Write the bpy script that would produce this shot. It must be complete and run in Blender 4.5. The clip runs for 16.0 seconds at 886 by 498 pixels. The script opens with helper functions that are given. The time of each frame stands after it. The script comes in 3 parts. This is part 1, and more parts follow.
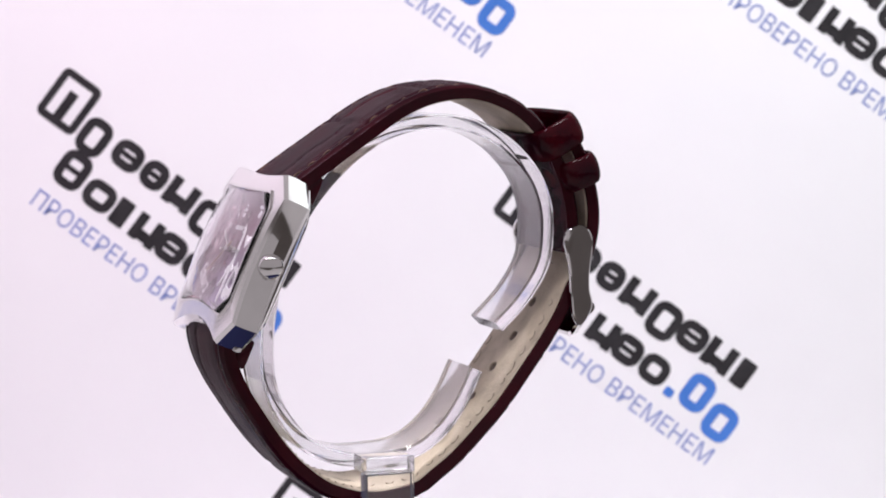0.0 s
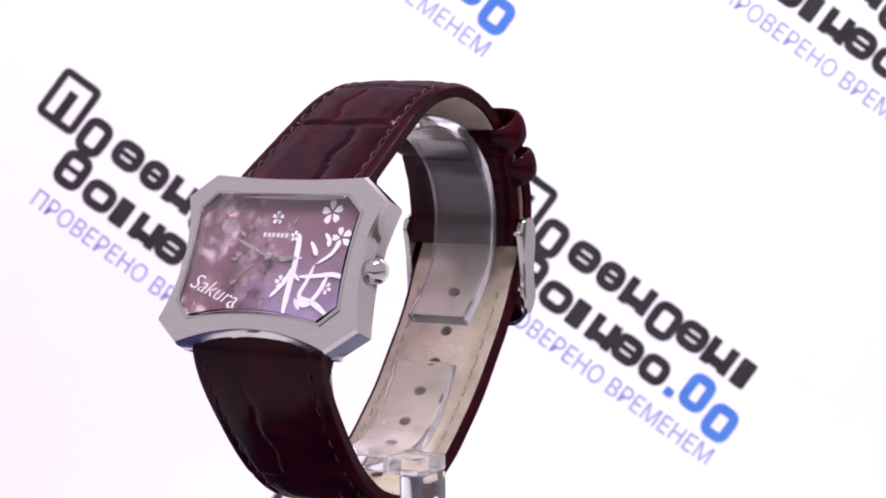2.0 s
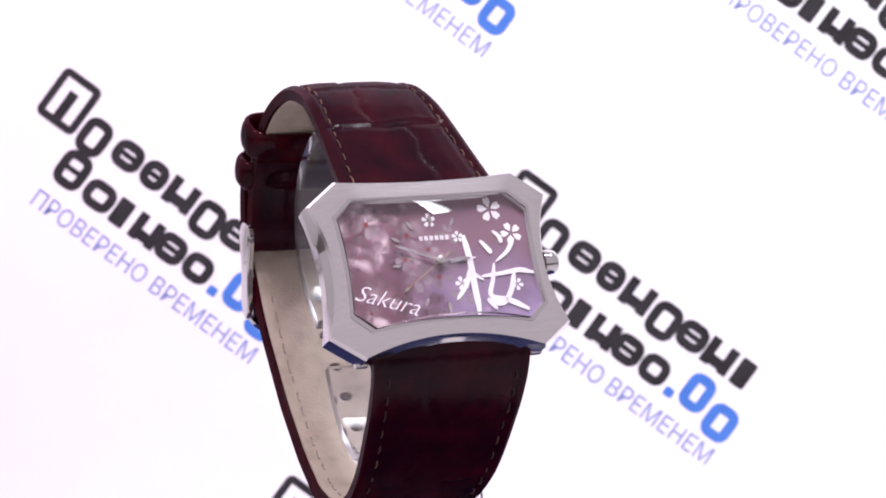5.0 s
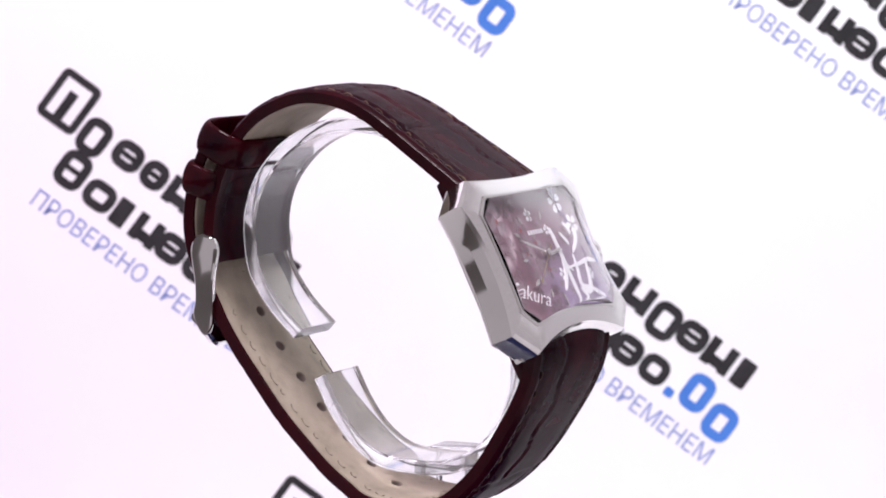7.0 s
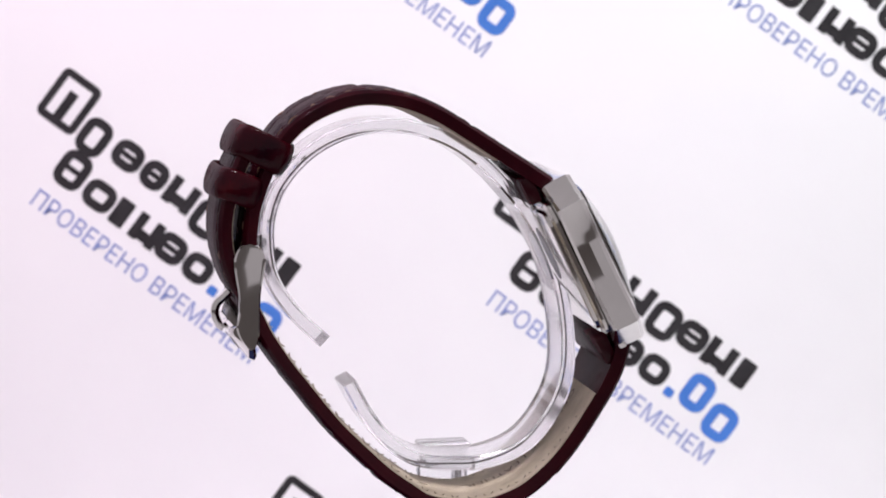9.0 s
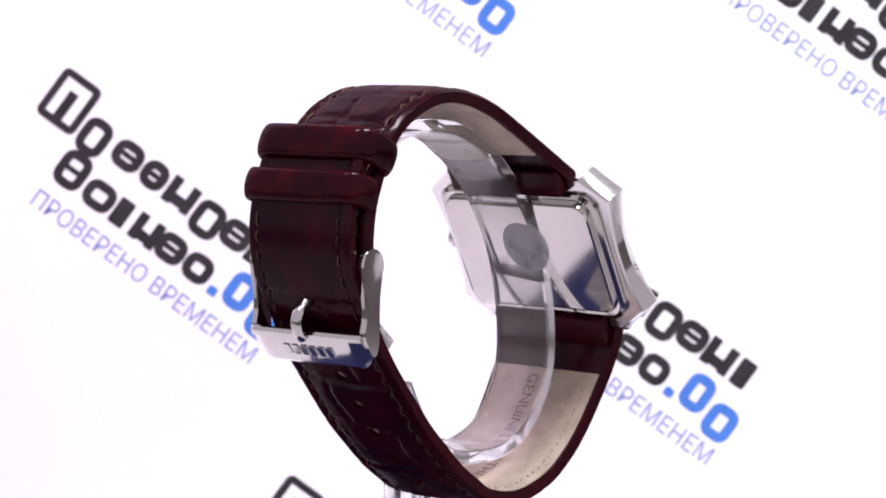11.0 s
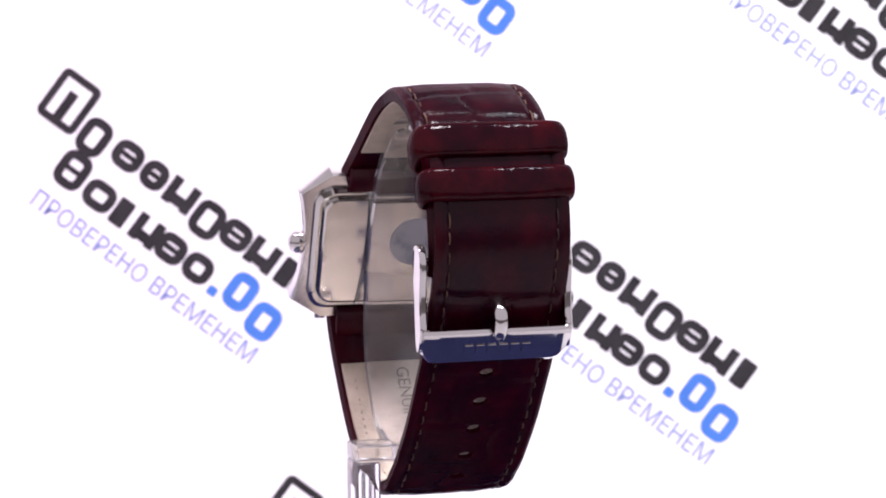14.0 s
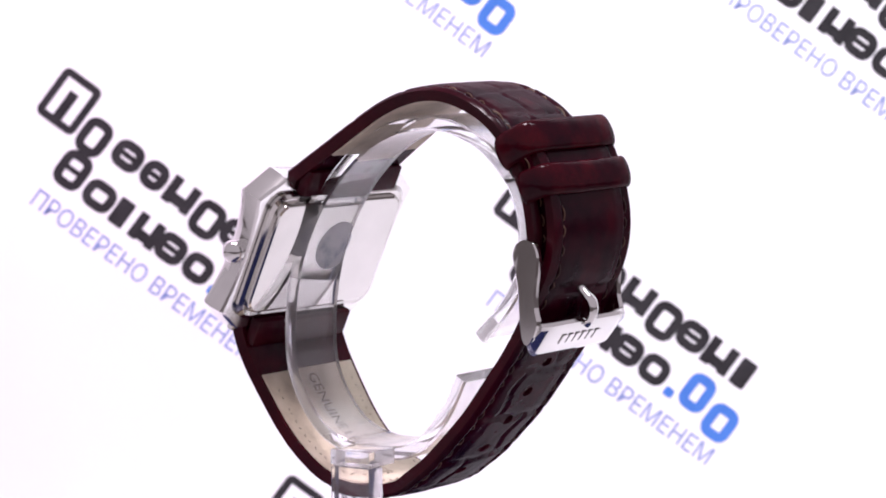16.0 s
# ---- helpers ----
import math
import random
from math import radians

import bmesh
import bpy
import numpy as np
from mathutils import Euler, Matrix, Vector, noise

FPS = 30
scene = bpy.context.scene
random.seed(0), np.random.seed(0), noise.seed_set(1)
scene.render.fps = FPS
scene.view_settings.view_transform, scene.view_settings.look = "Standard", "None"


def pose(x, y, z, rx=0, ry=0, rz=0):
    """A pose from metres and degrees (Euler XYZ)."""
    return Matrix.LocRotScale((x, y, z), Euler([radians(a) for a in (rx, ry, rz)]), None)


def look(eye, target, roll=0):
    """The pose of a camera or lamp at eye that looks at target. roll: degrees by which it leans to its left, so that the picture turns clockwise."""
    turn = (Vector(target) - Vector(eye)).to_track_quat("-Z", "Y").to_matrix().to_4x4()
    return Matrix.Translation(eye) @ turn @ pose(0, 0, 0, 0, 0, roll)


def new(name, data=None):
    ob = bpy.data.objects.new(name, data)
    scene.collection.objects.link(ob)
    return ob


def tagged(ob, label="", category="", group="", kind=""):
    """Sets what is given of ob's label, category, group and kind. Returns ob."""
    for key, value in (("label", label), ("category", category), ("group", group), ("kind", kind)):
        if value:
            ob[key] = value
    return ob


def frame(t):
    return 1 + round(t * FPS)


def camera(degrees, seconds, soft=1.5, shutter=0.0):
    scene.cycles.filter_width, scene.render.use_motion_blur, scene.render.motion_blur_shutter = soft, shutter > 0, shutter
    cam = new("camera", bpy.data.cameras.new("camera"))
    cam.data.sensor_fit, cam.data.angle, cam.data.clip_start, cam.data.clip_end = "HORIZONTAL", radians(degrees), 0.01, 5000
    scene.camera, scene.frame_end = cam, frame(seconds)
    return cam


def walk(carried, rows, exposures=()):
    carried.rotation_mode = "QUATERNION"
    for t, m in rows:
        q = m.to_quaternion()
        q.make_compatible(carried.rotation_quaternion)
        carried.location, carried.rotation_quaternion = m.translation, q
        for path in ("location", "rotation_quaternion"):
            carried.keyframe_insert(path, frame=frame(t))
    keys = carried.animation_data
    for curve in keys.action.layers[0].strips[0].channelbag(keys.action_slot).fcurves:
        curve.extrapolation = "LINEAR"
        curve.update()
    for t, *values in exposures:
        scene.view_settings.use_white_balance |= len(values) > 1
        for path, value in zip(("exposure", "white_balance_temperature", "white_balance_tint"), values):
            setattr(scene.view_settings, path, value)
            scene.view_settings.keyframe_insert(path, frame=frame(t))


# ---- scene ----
FOV, DIST, TILT, LEAN, SIDE = 18.20, 0.3915, 5.36, 0.78, 0.0050   # lens, metres to the turntable's axis, degrees, metres
LIFT = 0.090            # height of the watch's middle over the table
_ct, _st = math.cos(radians(TILT)), math.sin(radians(TILT))
EYE = Vector((SIDE, -DIST * _ct, LIFT + DIST * _st))
VIEW = Vector((0, _ct, -_st))
cam = camera(FOV, 16.0, soft=1.8)
cam.data.dof.use_dof, cam.data.dof.focus_distance, cam.data.dof.aperture_fstop = True, 0.375, 66
STILL = look(EYE, EYE + VIEW, -LEAN)
walk(cam, [(0, STILL), (16.0, STILL)],
     exposures=[(0, -0.25, 6500, 17), (0.6, -0.12, 6500, 17), (1.3, 0.0, 6400, 26), (4.2, 0.08, 6400, 28), (6.5, 0.03, 6400, 24), (7.4, -0.11, 6500, 18), (8.4, -0.26, 6550, 16),
                (9.2, -0.20, 6550, 16), (10.4, -0.04, 6400, 20), (11.4, 0.17, 6400, 26), (14.0, 0.25, 6400, 26), (16.0, 0.12, 6400, 26)])


# ---- light ----
world = bpy.data.worlds.new("studio")
world.use_nodes = True
scene.world = world
world.node_tree.nodes["Background"].inputs[0].default_value = (1.0, 0.95, 0.97, 1)
world.node_tree.nodes["Background"].inputs[1].default_value = 0.455


def area(name, eye, target, sx, sy, watts, colour, spread=180):
    d = bpy.data.lights.new(name, "AREA")
    d.shape, d.size, d.size_y, d.energy, d.color, d.spread = "RECTANGLE", sx, sy, watts, colour, radians(spread)
    ob = new(name, d)
    ob.matrix_world = look(eye, target)
    return ob


area("softbox_overhead", (0.0, -0.13, 0.68), (0, 0, 0.09), 0.17, 0.07, 2.2, (1, 0.97, 0.96))
# unseen lamps added to brighten the board; their colours tint its two sides
area("softbox_side_a", (-0.27, -0.02, 0.62), (-0.01, 0.26, -0.10), 0.16, 0.10, 0.250, (1, 0.80, 1.0), 39)
area("softbox_side_b", (0.27, -0.02, 0.62), (0.01, 0.26, -0.115), 0.16, 0.10, 0.297, (0.89, 1, 0.995), 39)


# ---- materials ----
def mat(name, colour, rough=0.5, metal=0.0, **kw):
    m = bpy.data.materials.new(name)
    m.use_nodes = True
    b = m.node_tree.nodes["Principled BSDF"]
    b.inputs["Base Color"].default_value = (*colour, 1)
    b.inputs["Roughness"].default_value = rough
    b.inputs["Metallic"].default_value = metal
    for k, v in kw.items():
        b.inputs[k.replace("_", " ")].default_value = v
    return m


def grain(m, colours, scale, detail=4.0, bump=0.0, bump_scale=None, rough=None, stretch=(1, 1, 1), uv=False):
    """Noise between the colours, a finer noise as relief, and a noise in the roughness."""
    nt = m.node_tree
    n, ln = nt.nodes, nt.links.new
    b = n["Principled BSDF"]
    co = n.new("ShaderNodeTexCoord")
    mp = n.new("ShaderNodeMapping")
    mp.inputs["Scale"].default_value = stretch
    ln(co.outputs["UV" if uv else "Object"], mp.inputs[0])
    tx = n.new("ShaderNodeTexNoise")
    tx.inputs["Scale"].default_value, tx.inputs["Detail"].default_value = scale, detail
    ln(mp.outputs[0], tx.inputs["Vector"])
    rp = n.new("ShaderNodeValToRGB")
    el = rp.color_ramp.elements
    while len(el) < len(colours):
        el.new(0.5)
    for i, c in enumerate(colours):
        el[i].position = 0.3 + 0.4 * i / (len(colours) - 1)
        el[i].color = (*c, 1)
    ln(tx.outputs["Fac"], rp.inputs[0])
    ln(rp.outputs[0], b.inputs["Base Color"])
    if bump:
        t2 = n.new("ShaderNodeTexNoise")
        t2.inputs["Scale"].default_value, t2.inputs["Detail"].default_value = bump_scale or scale * 6, 3
        ln(mp.outputs[0], t2.inputs["Vector"])
        bp = n.new("ShaderNodeBump")
        bp.inputs["Strength"].default_value, bp.inputs["Distance"].default_value = bump, 0.0002
        ln(t2.outputs["Fac"], bp.inputs["Height"])
        ln(bp.outputs[0], b.inputs["Normal"])
    if rough:
        mr = n.new("ShaderNodeMapRange")
        mr.inputs["To Min"].default_value, mr.inputs["To Max"].default_value = rough
        ln(tx.outputs["Fac"], mr.inputs["Value"])
        ln(mr.outputs[0], b.inputs["Roughness"])
    return m


def worn(m, colour):
    """The dye rubbed lighter on raised edges and folds."""
    nt = m.node_tree
    n, ln = nt.nodes, nt.links.new
    base = n["Principled BSDF"].inputs["Base Color"]
    ge, mr, mx = n.new("ShaderNodeNewGeometry"), n.new("ShaderNodeMapRange"), n.new("ShaderNodeMix")
    mx.data_type = "RGBA"
    mr.inputs["From Min"].default_value, mr.inputs["From Max"].default_value, mr.inputs["To Max"].default_value = 0.52, 0.60, 0.4
    ln(ge.outputs["Pointiness"], mr.inputs["Value"])
    ln(mr.outputs[0], mx.inputs["Factor"])
    ln(base.links[0].from_socket, mx.inputs[6])
    mx.inputs[7].default_value = (*colour, 1)
    ln(mx.outputs[2], base)
    return m


def waxed(m, share):
    """A dyed ground under a thin wax that mirrors a small share, more at a grazing view."""
    nt = m.node_tree
    n, ln = nt.nodes, nt.links.new
    b = n["Principled BSDF"]
    di, gl, mx = n.new("ShaderNodeBsdfDiffuse"), n.new("ShaderNodeBsdfGlossy"), n.new("ShaderNodeMixShader")
    lw, pw, ma = n.new("ShaderNodeLayerWeight"), n.new("ShaderNodeMath"), n.new("ShaderNodeMath")
    pw.operation, ma.operation = "POWER", "MULTIPLY_ADD"
    pw.inputs[1].default_value, ma.inputs[1].default_value, ma.inputs[2].default_value = 5.0, 0.16, share
    ln(lw.outputs["Facing"], pw.inputs[0])
    ln(pw.outputs[0], ma.inputs[0])
    ln(ma.outputs[0], mx.inputs[0])
    for key, socket in (("Base Color", di.inputs["Color"]), ("Roughness", gl.inputs["Roughness"]), ("Normal", di.inputs["Normal"]), ("Normal", gl.inputs["Normal"])):
        ln(b.inputs[key].links[0].from_socket, socket)
    ln(di.outputs[0], mx.inputs[1])
    ln(gl.outputs[0], mx.inputs[2])
    ln(mx.outputs[0], n["Material Output"].inputs["Surface"])
    n.remove(b)
    return m


LEATHER = waxed(worn(grain(mat("burgundy_leather", (0.03, 0.002, 0.005), 0.2), [(0.012, 0.0008, 0.0050), (0.024, 0.0010, 0.0062), (0.040, 0.0014, 0.0068)],
                           190, 7, 0.14, 2200, (0.15, 0.25)), (0.060, 0.0035, 0.0068)), 0.020)
LOOP_LEATHER = waxed(worn(grain(mat("keeper_leather", (0.03, 0.002, 0.005), 0.15), [(0.011, 0.0006, 0.0044), (0.026, 0.0009, 0.0052), (0.056, 0.0020, 0.0060)],
                                210, 6, 0.8, 380, (0.05, 0.13)), (0.085, 0.0065, 0.0075)), 0.016)
LINING = grain(mat("beige_lining", (0.60, 0.50, 0.37), 0.75), [(0.44, 0.375, 0.29), (0.55, 0.475, 0.37), (0.61, 0.53, 0.43)], 350, 6, 0.5, 2600, (0.65, 0.85))
THREAD = grain(mat("tan_thread", (0.15, 0.08, 0.045), 0.7), [(0.05, 0.018, 0.012), (0.12, 0.06, 0.035), (0.24, 0.14, 0.08)], 450)
THREAD_DARK = grain(mat("brown_thread", (0.06, 0.025, 0.018), 0.7), [(0.02, 0.006, 0.006), (0.05, 0.02, 0.014), (0.13, 0.065, 0.04)], 450)
LINING_MARK = grain(mat("pressed_lining", (0.40, 0.34, 0.27), 0.75), [(0.34, 0.285, 0.22), (0.46, 0.40, 0.32)], 450)
STAMP = mat("stamped_ink", (0.17, 0.125, 0.095), 0.7)
BRUSHED = grain(mat("brushed_steel", (0.72, 0.71, 0.69), 0.28, 1.0), [(0.82, 0.805, 0.80), (0.87, 0.855, 0.85)], 260, 5, 0.015, 2500, (0.15, 0.21), (1, 9, 9))
POLISHED = grain(mat("polished_steel", (0.72, 0.71, 0.70), 0.08, 1.0), [(0.70, 0.69, 0.68), (0.75, 0.74, 0.73)], 200, 3, 0.0, None, (0.05, 0.12))
PLATE = grain(mat("back_plate_steel", (0.64, 0.625, 0.605), 0.08, 1.0), [(0.62, 0.605, 0.58), (0.67, 0.655, 0.63)], 200, 3, 0.0, None, (0.05, 0.10))
ACRYLIC = mat("clear_acrylic", (0.95, 0.95, 0.96), 0.07, 0.0, Transmission_Weight=0.94, IOR=1.42)
CRYSTAL = mat("mineral_glass", (0.98, 0.98, 1.0), 0.01, 0.0, Transmission_Weight=1.0, IOR=1.5)
WHITE_PRINT = mat("white_print", (0.93, 0.92, 0.94), 0.3)
SILVER_PRINT = mat("silver_print", (0.72, 0.70, 0.72), 0.3, 0.0)
POINTER_STEEL = mat("hand_steel", (0.62, 0.60, 0.57), 0.25, 0.85)
POINTER_GOLD = mat("thin_gold", (0.42, 0.32, 0.16), 0.3, 0.85)
PAPER = grain(mat("white_board", (0.86, 0.855, 0.86), 0.55), [(0.845, 0.84, 0.85), (0.87, 0.865, 0.87)], 30, 4, 0.08, 900)
INK_BLACK = grain(mat("black_ink", (0.02, 0.02, 0.022), 0.7, Specular_IOR_Level=0.2), [(0.016, 0.014, 0.016), (0.03, 0.028, 0.03)], 200)
INK_BLUE = grain(mat("blue_ink", (0.05, 0.165, 0.50), 0.7, Specular_IOR_Level=0.2), [(0.045, 0.15, 0.47), (0.058, 0.18, 0.53)], 200)
INK_PALE = grain(mat("pale_blue_ink", (0.20, 0.25, 0.48), 0.7, Specular_IOR_Level=0.2), [(0.19, 0.24, 0.47), (0.23, 0.28, 0.53)], 200)
NAVY = grain(mat("navy_turntable", (0.012, 0.018, 0.085), 0.6, Specular_IOR_Level=0.15), [(0.007, 0.010, 0.048), (0.011, 0.015, 0.068)], 60, 4, 0.15, 900, (0.5, 0.7))
TABLE = grain(mat("white_table", (0.62, 0.615, 0.62), 0.45), [(0.58, 0.575, 0.58), (0.62, 0.615, 0.62), (0.65, 0.645, 0.65)], 9, 6, 0.05, 200, (0.38, 0.55))
FLOOR = grain(mat("dark_floor", (0.07, 0.05, 0.035), 0.5), [(0.045, 0.03, 0.02), (0.09, 0.065, 0.045)], 6, 6, 0.1, 60, None, (1, 12, 1))
BLOSSOM = grain(mat("blossom_print", (0.6, 0.45, 0.5), 0.4, Alpha=0.4), [(0.14, 0.05, 0.07), (0.26, 0.15, 0.18), (0.46, 0.34, 0.38)], 420, 4)
BLOSSOM_PALE = grain(mat("pale_blossom_print", (0.85, 0.8, 0.82), 0.4, Alpha=0.5), [(0.24, 0.13, 0.17), (0.44, 0.34, 0.38), (0.74, 0.66, 0.69)], 420, 4)
RED_PRINT = mat("red_print", (0.22, 0.03, 0.03), 0.4)
RIM = grain(mat("cut_leather", (0.34, 0.28, 0.25), 0.6), [(0.26, 0.20, 0.18), (0.42, 0.35, 0.31)], 800)
STICKER = grain(mat("sticker_film", (0.8, 0.83, 0.9), 0.35, Alpha=0.6), [(0.34, 0.40, 0.56), (0.84, 0.87, 0.93), (0.90, 0.92, 0.96)], 330, 4, 0.2, 700)


def dial_material():
    # dial colours lightened to hold the pale haze reflected by the glass
    m = mat("blossom_dial", (0.4, 0.25, 0.3), 0.35)
    nt = m.node_tree
    n, ln = nt.nodes, nt.links.new
    co = n.new("ShaderNodeTexCoord")
    warp = n.new("ShaderNodeTexNoise")
    warp.inputs["Scale"].default_value = 160
    ln(co.outputs["Object"], warp.inputs["Vector"])
    add = n.new("ShaderNodeVectorMath")
    add.operation = "MULTIPLY_ADD"
    add.inputs[1].default_value = (0.0075, 0.0075, 0.0075)
    ln(warp.outputs["Color"], add.inputs[0])
    ln(co.outputs["Object"], add.inputs[2])
    vo = n.new("ShaderNodeTexVoronoi")
    vo.feature = "SMOOTH_F1"
    vo.inputs["Scale"].default_value = 380
    ln(add.outputs[0], vo.inputs["Vector"])
    rp = n.new("ShaderNodeValToRGB")
    el = rp.color_ramp.elements
    el[0].position, el[0].color = 0.10, (0.70, 0.58, 0.61, 1)
    el[1].position, el[1].color = 0.75, (0.085, 0.025, 0.040, 1)
    e = el.new(0.40)
    e.color = (0.21, 0.10, 0.135, 1)
    ln(vo.outputs["Distance"], rp.inputs[0])
    # a quieter mauve ground away from the blossom cluster
    sx = n.new("ShaderNodeSeparateXYZ")
    ln(add.outputs[0], sx.inputs[0])
    mr = n.new("ShaderNodeMapRange")
    mr.inputs["From Min"].default_value, mr.inputs["From Max"].default_value = -0.004, 0.004
    ln(sx.outputs["X"], mr.inputs["Value"])
    big = n.new("ShaderNodeTexNoise")
    big.inputs["Scale"].default_value = 190
    ln(co.outputs["Object"], big.inputs["Vector"])
    r2 = n.new("ShaderNodeValToRGB")
    q = r2.color_ramp.elements
    q[0].position, q[0].color = 0.35, (0.16, 0.11, 0.20, 1)
    q[1].position, q[1].color = 0.68, (0.33, 0.25, 0.40, 1)
    ln(big.outputs["Fac"], r2.inputs[0])
    # the print turns from lavender below to dusky rose above
    up = n.new("ShaderNodeMapRange")
    up.inputs["From Min"].default_value, up.inputs["From Max"].default_value = -0.004, 0.008
    ln(sx.outputs["Y"], up.inputs["Value"])
    warm = n.new("ShaderNodeMix")
    warm.data_type = "RGBA"
    ln(up.outputs[0], warm.inputs["Factor"])
    ln(r2.outputs[0], warm.inputs[6])
    warm.inputs[7].default_value = (0.22, 0.12, 0.155, 1)
    mx = n.new("ShaderNodeMix")
    mx.data_type = "RGBA"
    ln(mr.outputs[0], mx.inputs["Factor"])
    ln(rp.outputs[0], mx.inputs[6])
    ln(warm.outputs[2], mx.inputs[7])
    ln(mx.outputs[2], n["Principled BSDF"].inputs["Base Color"])
    return m


DIAL = dial_material()


# ---- mesh helpers; things are modelled in millimetres ----
def part(name, bm, material, parent, label="", sharp=35, extra=()):
    bmesh.ops.scale(bm, vec=(0.001, 0.001, 0.001), verts=bm.verts)
    me = bpy.data.meshes.new(name)
    bmesh.ops.recalc_face_normals(bm, faces=bm.faces)
    bm.to_mesh(me)
    bm.free()
    for m in (material, *extra):
        me.materials.append(m)
    me.shade_smooth()
    me.set_sharp_from_angle(angle=radians(sharp))
    ob = new(name, me)
    ob.parent = parent
    return tagged(ob, label)


def lofted(loops, cap=(True, True), ring=True):
    """A skin over loops of points, with closed or open rings."""
    bm = bmesh.new()
    rows = [[bm.verts.new(p) for p in lp] for lp in loops]
    n = len(rows[0])
    for a, b in zip(rows, rows[1:]):
        for i in range(n if ring else n - 1):
            j = (i + 1) % n
            bm.faces.new((a[i], a[j], b[j], b[i]))
    if cap[0]:
        bm.faces.new(rows[0][::-1])
    if cap[1]:
        bm.faces.new(rows[-1])
    return bm


def block(x0, x1, y0, y1, z0, z1, bevel=0.3, segments=2):
    bm = bmesh.new()
    bmesh.ops.create_cube(bm, size=1)
    for v in bm.verts:
        v.co = Vector(((x0 + x1) / 2 + v.co.x * (x1 - x0), (y0 + y1) / 2 + v.co.y * (y1 - y0), (z0 + z1) / 2 + v.co.z * (z1 - z0)))
    if bevel:
        bmesh.ops.bevel(bm, geom=bm.edges[:], offset=bevel, segments=segments, affect="EDGES", profile=0.5)
    return bm


def turned(profile, n=32):
    """A body turned round z: profile of (radius, height)."""
    loops = [[(r * math.cos(2 * math.pi * i / n), r * math.sin(2 * math.pi * i / n), z) for i in range(n)] for r, z in profile]
    return lofted(loops)


def moved(bm, m):
    bmesh.ops.transform(bm, matrix=m, verts=bm.verts)
    return bm


def curve_points(ctrl, step):
    """Catmull-Rom through the control points (y, z), at even steps of length."""
    c = [Vector(p) for p in ctrl]
    c = [2 * c[0] - c[1]] + c + [2 * c[-1] - c[-2]]
    fine = []
    for i in range(1, len(c) - 2):
        p0, p1, p2, p3 = c[i - 1:i + 3]
        for k in range(24):
            t = k / 24
            fine.append(0.5 * (2 * p1 + (p2 - p0) * t + (2 * p0 - 5 * p1 + 4 * p2 - p3) * t * t + (3 * p1 - p0 - 3 * p2 + p3) * t ** 3))
    fine.append(c[-2])
    run = [0.0]
    for a, b in zip(fine, fine[1:]):
        run.append(run[-1] + (b - a).length)
    n = max(2, round(run[-1] / step))
    out, j = [], 0
    for k in range(n + 1):
        s = run[-1] * k / n
        while j < len(run) - 2 and run[j + 1] < s:
            j += 1
        f = (s - run[j]) / max(1e-9, run[j + 1] - run[j])
        out.append(fine[j].lerp(fine[j + 1], min(1, f)))
    return out, run[-1]


def frames_of(pts):
    """Unit normals to the left of the way along the points."""
    out = []
    for i in range(len(pts)):
        d = (pts[min(i + 1, len(pts) - 1)] - pts[max(i - 1, 0)]).normalized()
        out.append(Vector((-d.y, d.x)))
    return out


MID = -5.8      # the watch sits beside the turntable's axis


